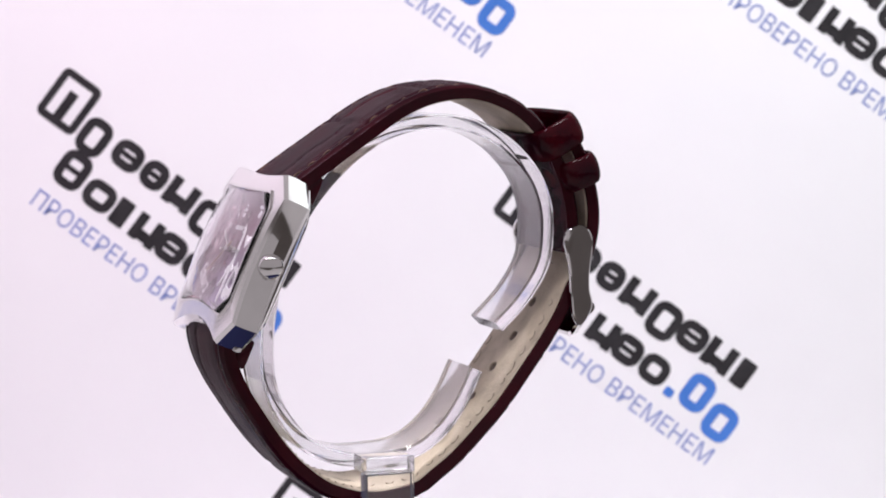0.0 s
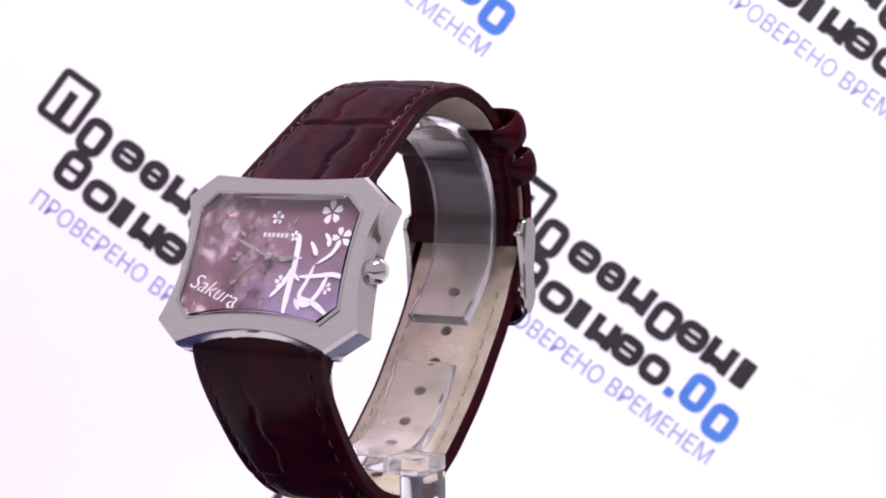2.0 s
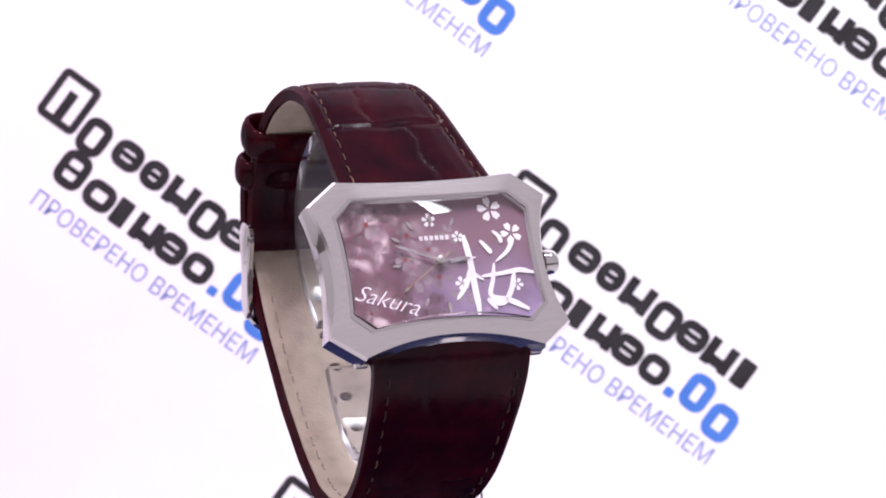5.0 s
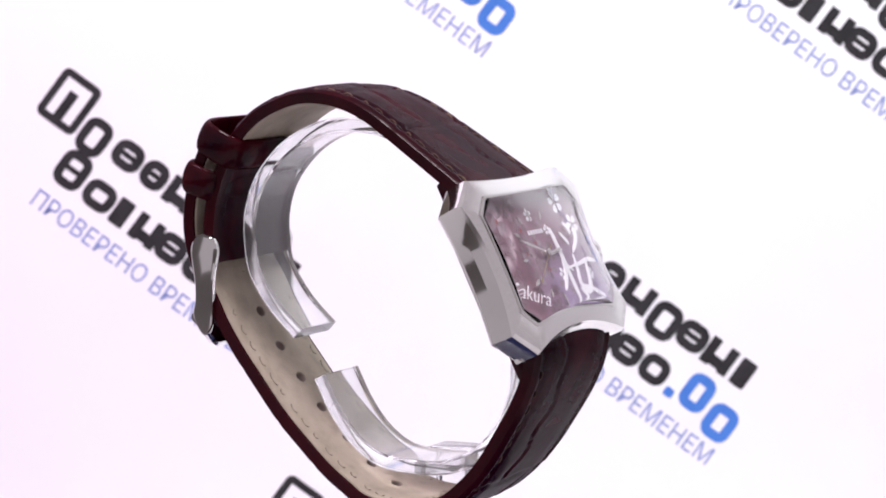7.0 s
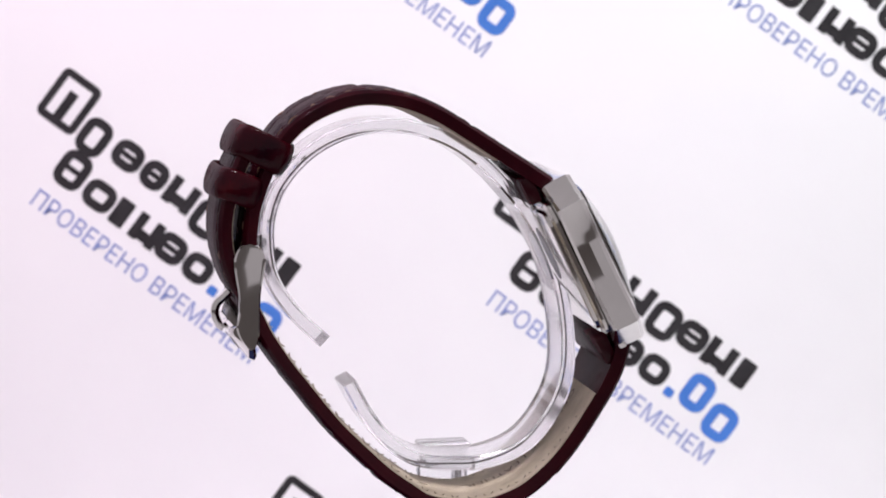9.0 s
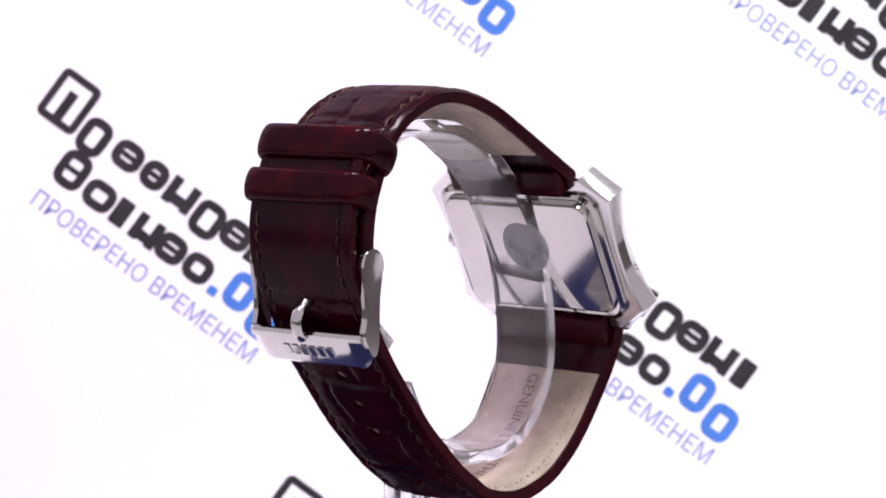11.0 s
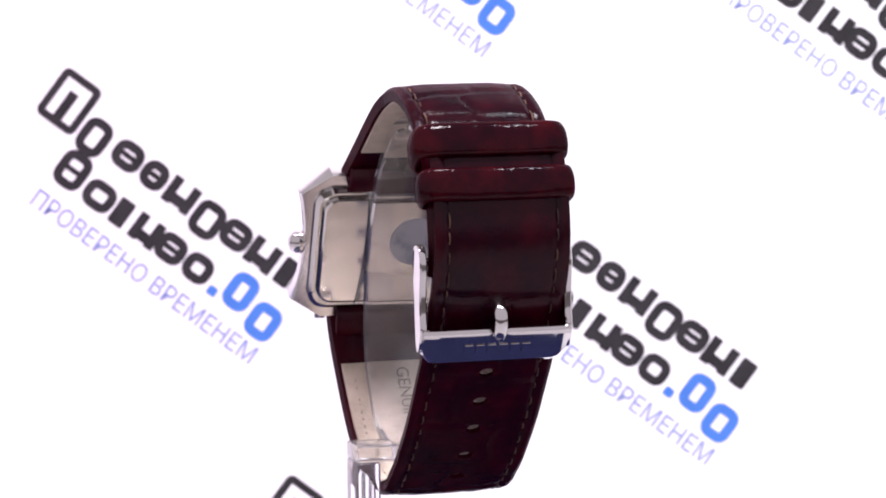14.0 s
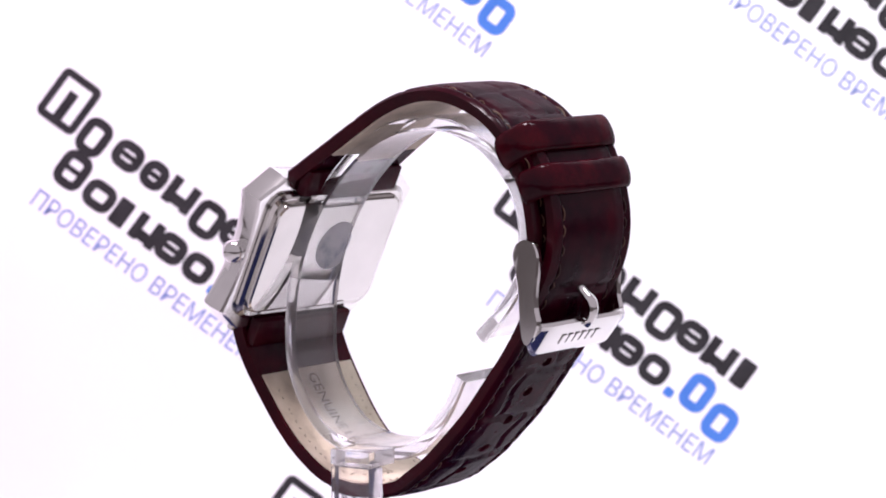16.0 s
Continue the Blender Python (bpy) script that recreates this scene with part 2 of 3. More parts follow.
# ---- setting ----
def setting():
    # unseen, added dark and far-reaching so that polished steel reflects it below the horizon
    bm = block(-80000, 80000, -80000, 80000, -790, -760, 0)
    tagged(part("floor", bm, FLOOR, None), "unseen dark brown floor added for the steel to mirror", "floor", kind="structure")
    bm = block(-600, 600, -290, 420, -28, 0, 3)
    table = tagged(part("table", bm, TABLE, None), "plain white table under the turntable", "table")
    for x in (-540, 540):
        for y in (-240, 370):
            part("leg", block(x - 25, x + 25, y - 25, y + 25, -760, -27, 3), TABLE, table)
    # the printed board leans back square to the lens
    gap = DIST + 0.15
    k = gap / (784 / math.tan(radians(FOV / 2))) * 1000
    centre = EYE + VIEW * gap
    board = block(-330, 330, -centre.z * 1000 / _ct + 1, 330, -4, 0, 0.4)
    board = tagged(part("backdrop", board, PAPER, None), "white printed backdrop board behind the watch", "backdrop", kind="structure")
    board.matrix_world = Matrix.Translation(centre) @ pose(0, 0, 0, 90 - TILT)
    c, s = math.cos(radians(-LEAN)), math.sin(radians(-LEAN))
    ang = radians(-36.3 - LEAN)

    def frame_shape(bm, x0, x1, y0, y1, t, r, solid=False):
        """A rounded rectangle, or the ring of it."""
        def loop(i):
            pts = []
            rr = max(0.8, r - i)
            for cx, cy, a0 in ((x1 - i - rr, y1 - i - rr, 0), (x0 + i + rr, y1 - i - rr, 90), (x0 + i + rr, y0 + i + rr, 180), (x1 - i - rr, y0 + i + rr, 270)):
                for q in range(5):
                    a = radians(a0 + 22.5 * q)
                    pts.append((cx + rr * math.cos(a), cy + rr * math.sin(a)))
            return pts
        o = [bm.verts.new((x, y, 0)) for x, y in loop(0)]
        if solid:
            bm.faces.new(o)
            return
        i = [bm.verts.new((x, y, 0)) for x, y in loop(t)]
        for a in range(len(o)):
            b = (a + 1) % len(o)
            bm.faces.new((o[a], o[b], i[b], i[a]))

    def glyph(bm, x0, x1, y0, y1, kind):
        """A plain shape in a letter's room: a heavy ring with or without a bar across, two upright bars joined low or not at all, or one broad bar."""
        mid = (y0 + y1) / 2
        if kind in (1, 3):
            frame_shape(bm, x0, x1, y0, y1, 16.5, 21)
        if kind == 3:
            frame_shape(bm, x0 + 15, x1 - 15, mid - 5, mid + 5, 2, 1, True)
        if kind in (0, 4):
            frame_shape(bm, x0, x0 + 18, y0, y1, 5, 2, True)
            frame_shape(bm, x1 - 18, x1, y0, y1, 5, 2, True)
        if kind == 4:
            frame_shape(bm, x0 + 17, x1 - 17, y0 + 4, mid - 2, 2, 1, True)
        if kind == 2:
            frame_shape(bm, x0 + 8, x1 - 8, y0, y1, 5, 4, True)

    def placed(bm, ox, oy):
        m = Matrix.Translation((ox, oy, 0.06)) @ Matrix.Rotation(ang, 4, "Z") @ Matrix.Scale(k, 4)
        moved(bm, m)
        ext = bmesh.ops.extrude_face_region(bm, geom=bm.faces[:])
        bmesh.ops.translate(bm, vec=(0, 0, -0.045), verts=[v for v in ext["geom"] if isinstance(v, bmesh.types.BMVert)])
        return bm

    slogan = letters("ПРОВЕРЕНО ВРЕМЕНЕМ", 45, 0.0)
    lx = max(v.co.x for v in slogan.vertices) / 484
    for i in range(-1, 3):
        for j in range(-2, 3):
            px, py = 123 + 808 * i - 413 * j, 183 + 179 * i + 542 * j
            dx, dy = (px - 784) * k, (441 - py) * k
            ox, oy = dx * c - dy * s, dx * s + dy * c
            if abs(ox) > 215 or not -100 < oy < 180:
                continue
            def shape(name, ink, label, draw, *args):
                bm = bmesh.new()
                draw(bm, *args)
                return part(name, placed(bm, ox, oy), ink, board, label)

            shape("shop_mark", INK_BLACK, "black rounded square mark", frame_shape, -43, 38, -47, 52, 14, 13)
            stem = bmesh.new()
            frame_shape(stem, -12, 6, -40, 20, 5, 1, True)
            part("mark_stem", placed(stem, ox, oy), INK_BLACK, board, "black bar inside the mark").location.z += 0.00002
            for x, w, lo, hi, kind in ((71, 54, -58, 12, 1), (139, 58, -40, 12, 3), (197, 50, -40, 12, 3), (256, 57, -40, 12, 4), (319, 57, -56, 12, 1), (376, 58, -40, 12, 3), (435, 56, -40, 12, 4), (487, 46, -40, 12, 2)):
                shape("letter_shape", INK_BLACK, "", glyph, x - w / 2, x + w / 2, lo, hi, kind)
            for x, w, hi, kind in ((75, 57, -57, 3), (140, 60, -75, 1), (189, 46, -76, 2), (244, 53, -76, 4), (297, 58, -75, 3), (356, 55, -75, 1)):
                shape("letter_shape", INK_BLACK, "", glyph, x - w / 2, x + w / 2, -127, hi, kind)
            shape("dot", INK_BLUE, "blue dot", frame_shape, 391, 409, -127, -110, 4, 4, True)
            shape("letter_shape", INK_BLUE, "blue letter shape", frame_shape, 416, 468, -124, -55, 18, 20)
            shape("letter_shape", INK_BLUE, "blue letter shape", frame_shape, 477, 533, -142, -76, 18, 20)
            bm = bmesh.new()
            bm.from_mesh(slogan)
            for v in bm.verts:
                v.co = Vector((44 + v.co.x / lx, v.co.y - 185, 0))
            part("slogan_print", placed(bm, ox, oy), INK_PALE, board, "pale blue thin capital letters")
    bm = turned([(0, 0.2), (71, 0.2), (74, 1.2), (74, 6.6), (72.6, 8), (0, 8)], 96)
    return tagged(part("turntable", bm, NAVY, None), "matte navy blue turntable disc on the table", "turntable")


def letters(text, size, offset=0.0, shear=0.0):
    """A flat mesh of the text in the built-in font."""
    cu = bpy.data.curves.new("letters", "FONT")
    cu.body, cu.size, cu.offset, cu.shear, cu.resolution_u = text, size, offset, shear, 3
    ob = new("letters", cu)
    me = bpy.data.meshes.new_from_object(ob.evaluated_get(bpy.context.evaluated_depsgraph_get()))
    bpy.data.objects.remove(ob)
    bpy.data.curves.remove(cu)
    return me


# ---- the watch ----
# case frame: x across, v up the face, n out of the face, leaning back, and turned a little to the crown's side on its straps
YAW = -1.75
CASE = (Matrix.Translation((MID, -22.9, -0.5)) @ Matrix.Rotation(radians(YAW), 4, "Z") @ Matrix.Rotation(radians(90 - 25), 4, "X")
        @ Matrix.Rotation(radians(0.77), 4, "Z"))


def outline(hx, hy, cx, cy, dip_x, dip_top, dip_low, lift=0.0, n=12):
    """An eight-cornered outline: half sizes, corner cuts, how far the sides, the top and the bottom curve in, and the height of its middle."""
    pts = []
    corners = [(hx - cx, hy), (-(hx - cx), hy), (-hx, hy - cy), (-hx, -(hy - cy)), (-(hx - cx), -hy), (hx - cx, -hy), (hx, -(hy - cy)), (hx, hy - cy)]
    for i, a in enumerate(corners):
        b = corners[(i + 1) % 8]
        for q in range(n):
            t = q / n
            x, y = a[0] + (b[0] - a[0]) * t, a[1] + (b[1] - a[1]) * t
            bow = 4 * t * (1 - t)
            if i == 0:
                y -= dip_top * bow
            elif i == 4:
                y += dip_low * bow
            elif i in (2, 6):
                x -= math.copysign(dip_x * bow, x)
            pts.append((x, y + lift))
    return pts


GLASS = 0.37    # the glass and the dial sit this far over the case's middle


def rounded(hx, hy, rad, n=8):
    """A rectangle with round corners."""
    pts = []
    for cx, cy, a0 in ((hx - rad, hy - rad, 0), (rad - hx, hy - rad, 90), (rad - hx, rad - hy, 180), (hx - rad, rad - hy, 270)):
        for q in range(n + 1):
            a = radians(a0 + 90 * q / n)
            pts.append((cx + rad * math.cos(a), cy + rad * math.sin(a)))
    return pts


def at_n(pts, n, crown=0.0):
    return [(x, y, n + crown * (1 - (x / 17) ** 2)) for x, y in pts]


def watch_case(watch):
    back = outline(16.9, 12.0, 4.4, 3.0, 1.1, 0.2, 0.3)
    low = outline(17.2, 12.3, 4.5, 3.2, 1.25, 0.25, 0.5)
    mid = outline(17.3, 12.5, 4.5, 3.3, 1.4, 0.3, 0.5)
    top = outline(17.2, 12.5, 4.4, 3.3, 2.0, 0.6, 2.3)
    rim = outline(16.9, 12.2, 4.3, 3.2, 2.0, 0.6, 2.3)
    inner = outline(14.05, 9.35, 2.7, 2.4, 0.4, 0.25, 1.0, GLASS)
    bed = outline(13.6, 8.95, 2.6, 2.3, 0.4, 0.25, 1.0, GLASS)
    bm = lofted([at_n(back, -2.1), at_n(low, -1.7), at_n(mid, 0.1), at_n(top, 1.4, 0.4), at_n(rim, 1.9, 0.6), at_n(inner, 2.2, 0.6),
                 at_n(bed, 2.1, 0.55), at_n(bed, 1.2)], (True, True))
    bm.faces.ensure_lookup_table()
    for k, f in enumerate(bm.faces[:96 * 3]):
        f.material_index = 0 if (k % 96) // 12 in (0, 4) or (k < 96 and (k % 96) // 12 in (2, 6)) else 1
    moved(bm, CASE)
    case = part("case", bm, BRUSHED, watch, "steel case with brushed front and cut corners", 22, (POLISHED,))
    # thin bright ring round the glass
    a, b = outline(14.1, 9.4, 2.7, 2.4, 0.4, 0.25, 1.0, GLASS), outline(13.65, 9.0, 2.6, 2.3, 0.4, 0.25, 1.0, GLASS)
    ring = lofted([at_n(a, 2.05, 0.6), at_n(a, 2.36, 0.6), at_n(b, 2.36, 0.6), at_n(b, 1.8, 0.6)], (False, False))
    part("glass_ring", moved(ring, CASE), POLISHED, case, "bright polished steel ring", 25)
    # two small lugs show under the lower corners
    for sx in (-1, 1):
        lug = block(sx * 12.5 - 0.9, sx * 12.5 + 0.9, -12.6, -10.6, -1.9, -0.7, 0.35)
        part("lug", moved(lug, CASE), POLISHED, case, "polished steel lug")
    # back plate
    plate = lofted([at_n(rounded(14.9, 10.1, 2.8), -2.2), at_n(rounded(14.9, 10.1, 2.8), -2.7), at_n(rounded(14.3, 9.5, 2.5), -3.05), at_n(rounded(13.7, 8.9, 2.2), -2.95),
                    at_n(rounded(13.6, 8.8, 2.2), -3.45), at_n(rounded(13.3, 8.5, 2.1), -3.6)], (True, True))
    plate = part("case_back", moved(plate, CASE), PLATE, watch, "polished mirror-like steel case back", 20)
    disc = turned([(0, -3.62), (4.0, -3.62), (4.0, -3.68), (0, -3.68)], 40)
    part("sticker", moved(disc, CASE @ Matrix.Translation((-0.5, 1.7, 0))), STICKER, plate, "round pale blue film sticker")
    # crown
    prof = [(0, 14.6), (1.0, 14.6), (1.0, 15.4), (1.6, 15.45), (1.75, 15.7), (1.75, 16.7), (1.6, 17.1), (1.25, 17.45), (0.7, 17.7), (0, 17.8)]
    n = 48
    loops = []
    for r, z in prof:
        loops.append([((r - (0.06 if r > 1.6 and i % 2 else 0)) * math.cos(2 * math.pi * i / n),
                       (r - (0.06 if r > 1.6 and i % 2 else 0)) * math.sin(2 * math.pi * i / n), z) for i in range(n)])
    crown = lofted(loops)
    moved(crown, CASE @ Matrix.Translation((0.2, -0.1, -0.2)) @ Matrix.Rotation(radians(90), 4, "Y"))
    part("crown", crown, POLISHED, watch, "ridged round steel crown", 30)
    # domed crystal
    def dome(f, lift):
        return [(x, y, lift - 0.2 + 1.5 * (1 - (x / 16) ** 2) + 1.75 * max(0, 1 - ((y - GLASS) / 9.1) ** 2) * max(0, 1 - (x / 13.7) ** 2))
                for x, y in outline(13.55 * f, 8.9 * f, 2.6 * f, 2.3 * f, 0.4 * f, 0.25 * f, 1.0 * f, GLASS)]
    steps = [0.995 - 0.0705 * k for k in range(14)]
    loops = [dome(f, 1.72) for f in steps[::-1]] + [dome(1, 1.75), dome(1, 2.40)] + [dome(f, 2.42) for f in steps]
    glass = part("crystal", moved(lofted(loops), CASE), CRYSTAL, watch, "domed clear watch glass", 40)
    glass.visible_shadow = False


DZ = 1.55   # height of the dial over the case's middle


def ribbon(bm, pts, w0, w1, z=0.0, thick=0.12, n=6):
    """A brush stroke through points, tapering from w0 to w1."""
    path, _ = curve_points(pts, 0.35)
    nor = frames_of(path)
    m = len(path) - 1
    top = []
    for i, (p, q) in enumerate(zip(path, nor)):
        f = i / m
        w = 0.85 * (w0 + (w1 - w0) * f) * (0.55 + 0.45 * min(1, f * 8)) * (0.4 + 0.6 * min(1, (1 - f) * 6)) / 2
        top.append([(p.x + q.x * w, p.y + q.y * w), (p.x - q.x * w, p.y - q.y * w)])
    for z0, z1 in ((z, z + thick),):
        rows = [[bm.verts.new((a[0], a[1], z1)), bm.verts.new((b[0], b[1], z1)), bm.verts.new((b[0], b[1], z0)), bm.verts.new((a[0], a[1], z0))] for a, b in top]
        for r, s in zip(rows, rows[1:]):
            for i in range(4):
                j = (i + 1) % 4
                bm.faces.new((r[i], r[j], s[j], s[i]))
        bm.faces.new(rows[0][::-1])
        bm.faces.new(rows[-1])
    return bm


def flat(pts, z0, z1):
    return lofted([[(x, y, z0) for x, y in pts], [(x, y, z1) for x, y in pts]])


def watch_dial(watch):
    bm = moved(lofted([at_n(outline(13.4, 8.75, 2.6, 2.3, 0.4, 0.25, 1.0, GLASS), DZ - 0.3), at_n(outline(13.4, 8.75, 2.6, 2.3, 0.4, 0.25, 1.0, GLASS), DZ)]), Matrix())
    dial = part("dial", bm, DIAL, watch, "mauve dial printed with blurred cherry blossom")
    dial.matrix_basis = Matrix.Translation(CASE.translation * 0.001) @ CASE.to_3x3().to_4x4()

    def mm(cx, cy):
        return ((cx - 572) * 0.0385, 0.45 - (cy - 343) * 0.0418)

    for pts, w0, w1 in (([(612, 348), (650, 343), (708, 338)], 0.55, 0.35), ([(676, 262), (684, 350), (683, 440), (684, 528)], 0.95, 1.05),
                        ([(680, 372), (655, 425), (610, 474)], 0.8, 0.6), ([(688, 392), (702, 402), (722, 416)], 0.7, 0.3),
                        ([(733, 283), (752, 305), (768, 328)], 0.5, 0.9), ([(786, 253), (806, 272), (812, 296)], 0.5, 0.8),
                        ([(858, 280), (830, 322), (778, 357)], 0.85, 0.4), ([(716, 402), (790, 397), (860, 390), (908, 402)], 0.5, 0.9),
                        ([(770, 362), (755, 415), (738, 468), (800, 487), (868, 522)], 0.55, 1.0), ([(838, 396), (815, 455), (775, 495), (722, 478)], 0.75, 0.9),
                        ([(722, 478), (735, 497), (752, 512)], 0.7, 0.5)):
        bm = ribbon(bmesh.new(), [mm(*p) for p in pts], w0, w1, DZ + 0.01, 0.16)
        part("brush_stroke", bm, WHITE_PRINT, dial, "raised white brush stroke")
    rnd = random.Random(5)
    spots = [(330, 205, 2.9), (255, 250, 2.5), (440, 190, 2.4), (470, 250, 2.7), (360, 300, 2.6), (250, 345, 2.2), (560, 395, 2.7), (480, 390, 2.2), (620, 250, 2.0), (400, 480, 2.4),
             (330, 410, 2.0), (550, 490, 2.2), (290, 500, 1.7), (640, 455, 2.0), (395, 170, 2.0), (540, 300, 2.3), (610, 345, 2.0), (290, 165, 1.9), (450, 330, 2.0), (480, 525, 1.8)]
    for n, (cx, cy, r) in enumerate(spots):
        x, y = mm(cx, cy)
        z = DZ + 0.005 + 0.0008 * n
        bm = bmesh.new()
        turn = rnd.uniform(0, 72)
        for k in range(5):
            a = radians(turn + 72 * k + rnd.uniform(-16, 16))
            ca, sa, w, q = math.cos(a), math.sin(a), rnd.uniform(0.2, 0.42), rnd.uniform(0.55, 1.05) * r
            petal = [(0.1, 0.0), (0.4, w * 0.8), (0.7, w), (0.93, w * 0.6), (0.9, 0.0), (0.97, -w * 0.5), (0.72, -w), (0.4, -w * 0.75)]
            vs = [bm.verts.new((max(-13.1, x + q * (p * ca - o * sa)), min(8.6, y + q * (p * sa + o * ca)), z + 0.0001 * k)) for p, o in petal]
            bm.faces.new(vs)
        part("printed_blossom", bm, BLOSSOM_PALE if n in (0, 3, 6, 7, 8, 13, 15, 16, 18) else BLOSSOM, dial, "blurred pale pink cherry blossom")
        c = bmesh.new()
        bmesh.ops.create_circle(c, cap_ends=True, segments=10, radius=0.13 * r, matrix=Matrix.Translation((x, y, z + 0.001)))
        if n % 3 == 0:
            part("blossom_centre", c, RED_PRINT, dial, "dark red blossom centre")
        else:
            c.free()
    for cx, cy, r, tilt in ((792, 180, 1.75, 8), (856, 264, 1.55, 20), (842, 436, 0.9, 40), (655, 265, 0.8, 0), (640, 420, 1.0, 15), (560, 205, 1.0, 0)):
        x, y = mm(cx, cy)
        bm = bmesh.new()
        for k in range(5):
            a = radians(90 + tilt + 72 * k)
            ca, sa = math.cos(a), math.sin(a)
            petal = [(0.16, 0.0), (0.55, 0.27), (0.86, 0.27), (1.0, 0.12), (0.88, 0.0), (1.0, -0.12), (0.86, -0.27), (0.55, -0.27)]
            vs = [bm.verts.new((x + r * (p * ca - q * sa), y + r * (p * sa + q * ca), DZ + 0.03)) for p, q in petal]
            bm.faces.new(vs)
        ext = bmesh.ops.extrude_face_region(bm, geom=bm.faces[:])
        bmesh.ops.translate(bm, vec=(0, 0, 0.04), verts=[v for v in ext["geom"] if isinstance(v, bmesh.types.BMVert)])
        part("printed_flower", bm, WHITE_PRINT, dial, "small white five-petalled flower")
    for cx, cy in ((564, 200), (645, 213), (485, 217), (423, 262), (412, 351), (434, 430), (497, 478), (578, 500)):
        x, y = mm(cx, cy)
        a = math.atan2(y - 0.45, x)
        ca, sa = math.cos(a), math.sin(a)
        bm = flat([(x + p * ca - q * sa, y + p * sa + q * ca) for p, q in ((-0.95, 0), (-0.1, 0.26), (0.7, 0.0), (-0.1, -0.26))], DZ + 0.01, DZ + 0.16)
        part("hour_mark", bm, POINTER_STEEL, dial, "dagger-shaped silver hour mark")
    word = letters("Sakura", 3.3, -0.03, 0.45)
    bm = bmesh.new()
    bm.from_mesh(word)
    x, y = mm(236, 450)
    moved(bm, Matrix.Translation((x, y, DZ + 0.03)) @ Matrix.Rotation(radians(-18), 4, "Z"))
    ext = bmesh.ops.extrude_face_region(bm, geom=bm.faces[:])
    bmesh.ops.translate(bm, vec=(0, 0, 0.05), verts=[v for v in ext["geom"] if isinstance(v, bmesh.types.BMVert)])
    part("word_print", bm, WHITE_PRINT, dial, "white slanted lettering")
    x, y = mm(510, 264)
    for k in range(6):
        bm = bmesh.new()
        bmesh.ops.create_cube(bm, size=1, matrix=Matrix.Translation((x + 0.4 + k * 0.74, y, DZ + 0.05)) @ Matrix.Diagonal((0.5, 0.62, 0.05, 1)))
        part("name_bar", bm, SILVER_PRINT, dial, "small pale printed bar")
    for name, tip, w, tail, z, lab in (("hour_hand", (690, 338), 0.42, 0.9, 0.30, "short silver hour hand"), ("minute_hand", (408, 283), 0.44, 1.0, 0.50, "long silver minute hand"),
                                       ("second_hand", (424, 437), 0.2, 1.8, 0.68, "thin gold second hand")):
        x, y = mm(*tip)
        ln, a = math.hypot(x, y - 0.45), math.atan2(y - 0.45, x)
        sh = [(-tail, w * 0.35), (ln * 0.35, w * 0.5), (ln * 0.72, w), (ln, 0), (ln * 0.72, -w), (ln * 0.35, -w * 0.5), (-tail, -w * 0.35)]
        if name == "second_hand":
            sh = [(-tail, 0.1), (ln * 0.86, 0.07), (ln * 0.9, 0.26), (ln, 0), (ln * 0.9, -0.26), (ln * 0.86, -0.07), (-tail, -0.1)]
        ca, sa = math.cos(a), math.sin(a)
        part(name, flat([(p * ca - q * 0.6 * sa, 0.45 + p * sa + q * 0.6 * ca) for p, q in sh], DZ + z, DZ + z + 0.1), POINTER_GOLD if name == "second_hand" else POINTER_STEEL, dial, lab)
    part("hand_hub", moved(turned([(0, DZ), (0.55, DZ), (0.55, DZ + 0.85), (0.3, DZ + 0.95), (0, DZ + 0.95)], 24), Matrix.Translation((0, 0.45, 0))), POINTER_STEEL, dial, "round silver hub")


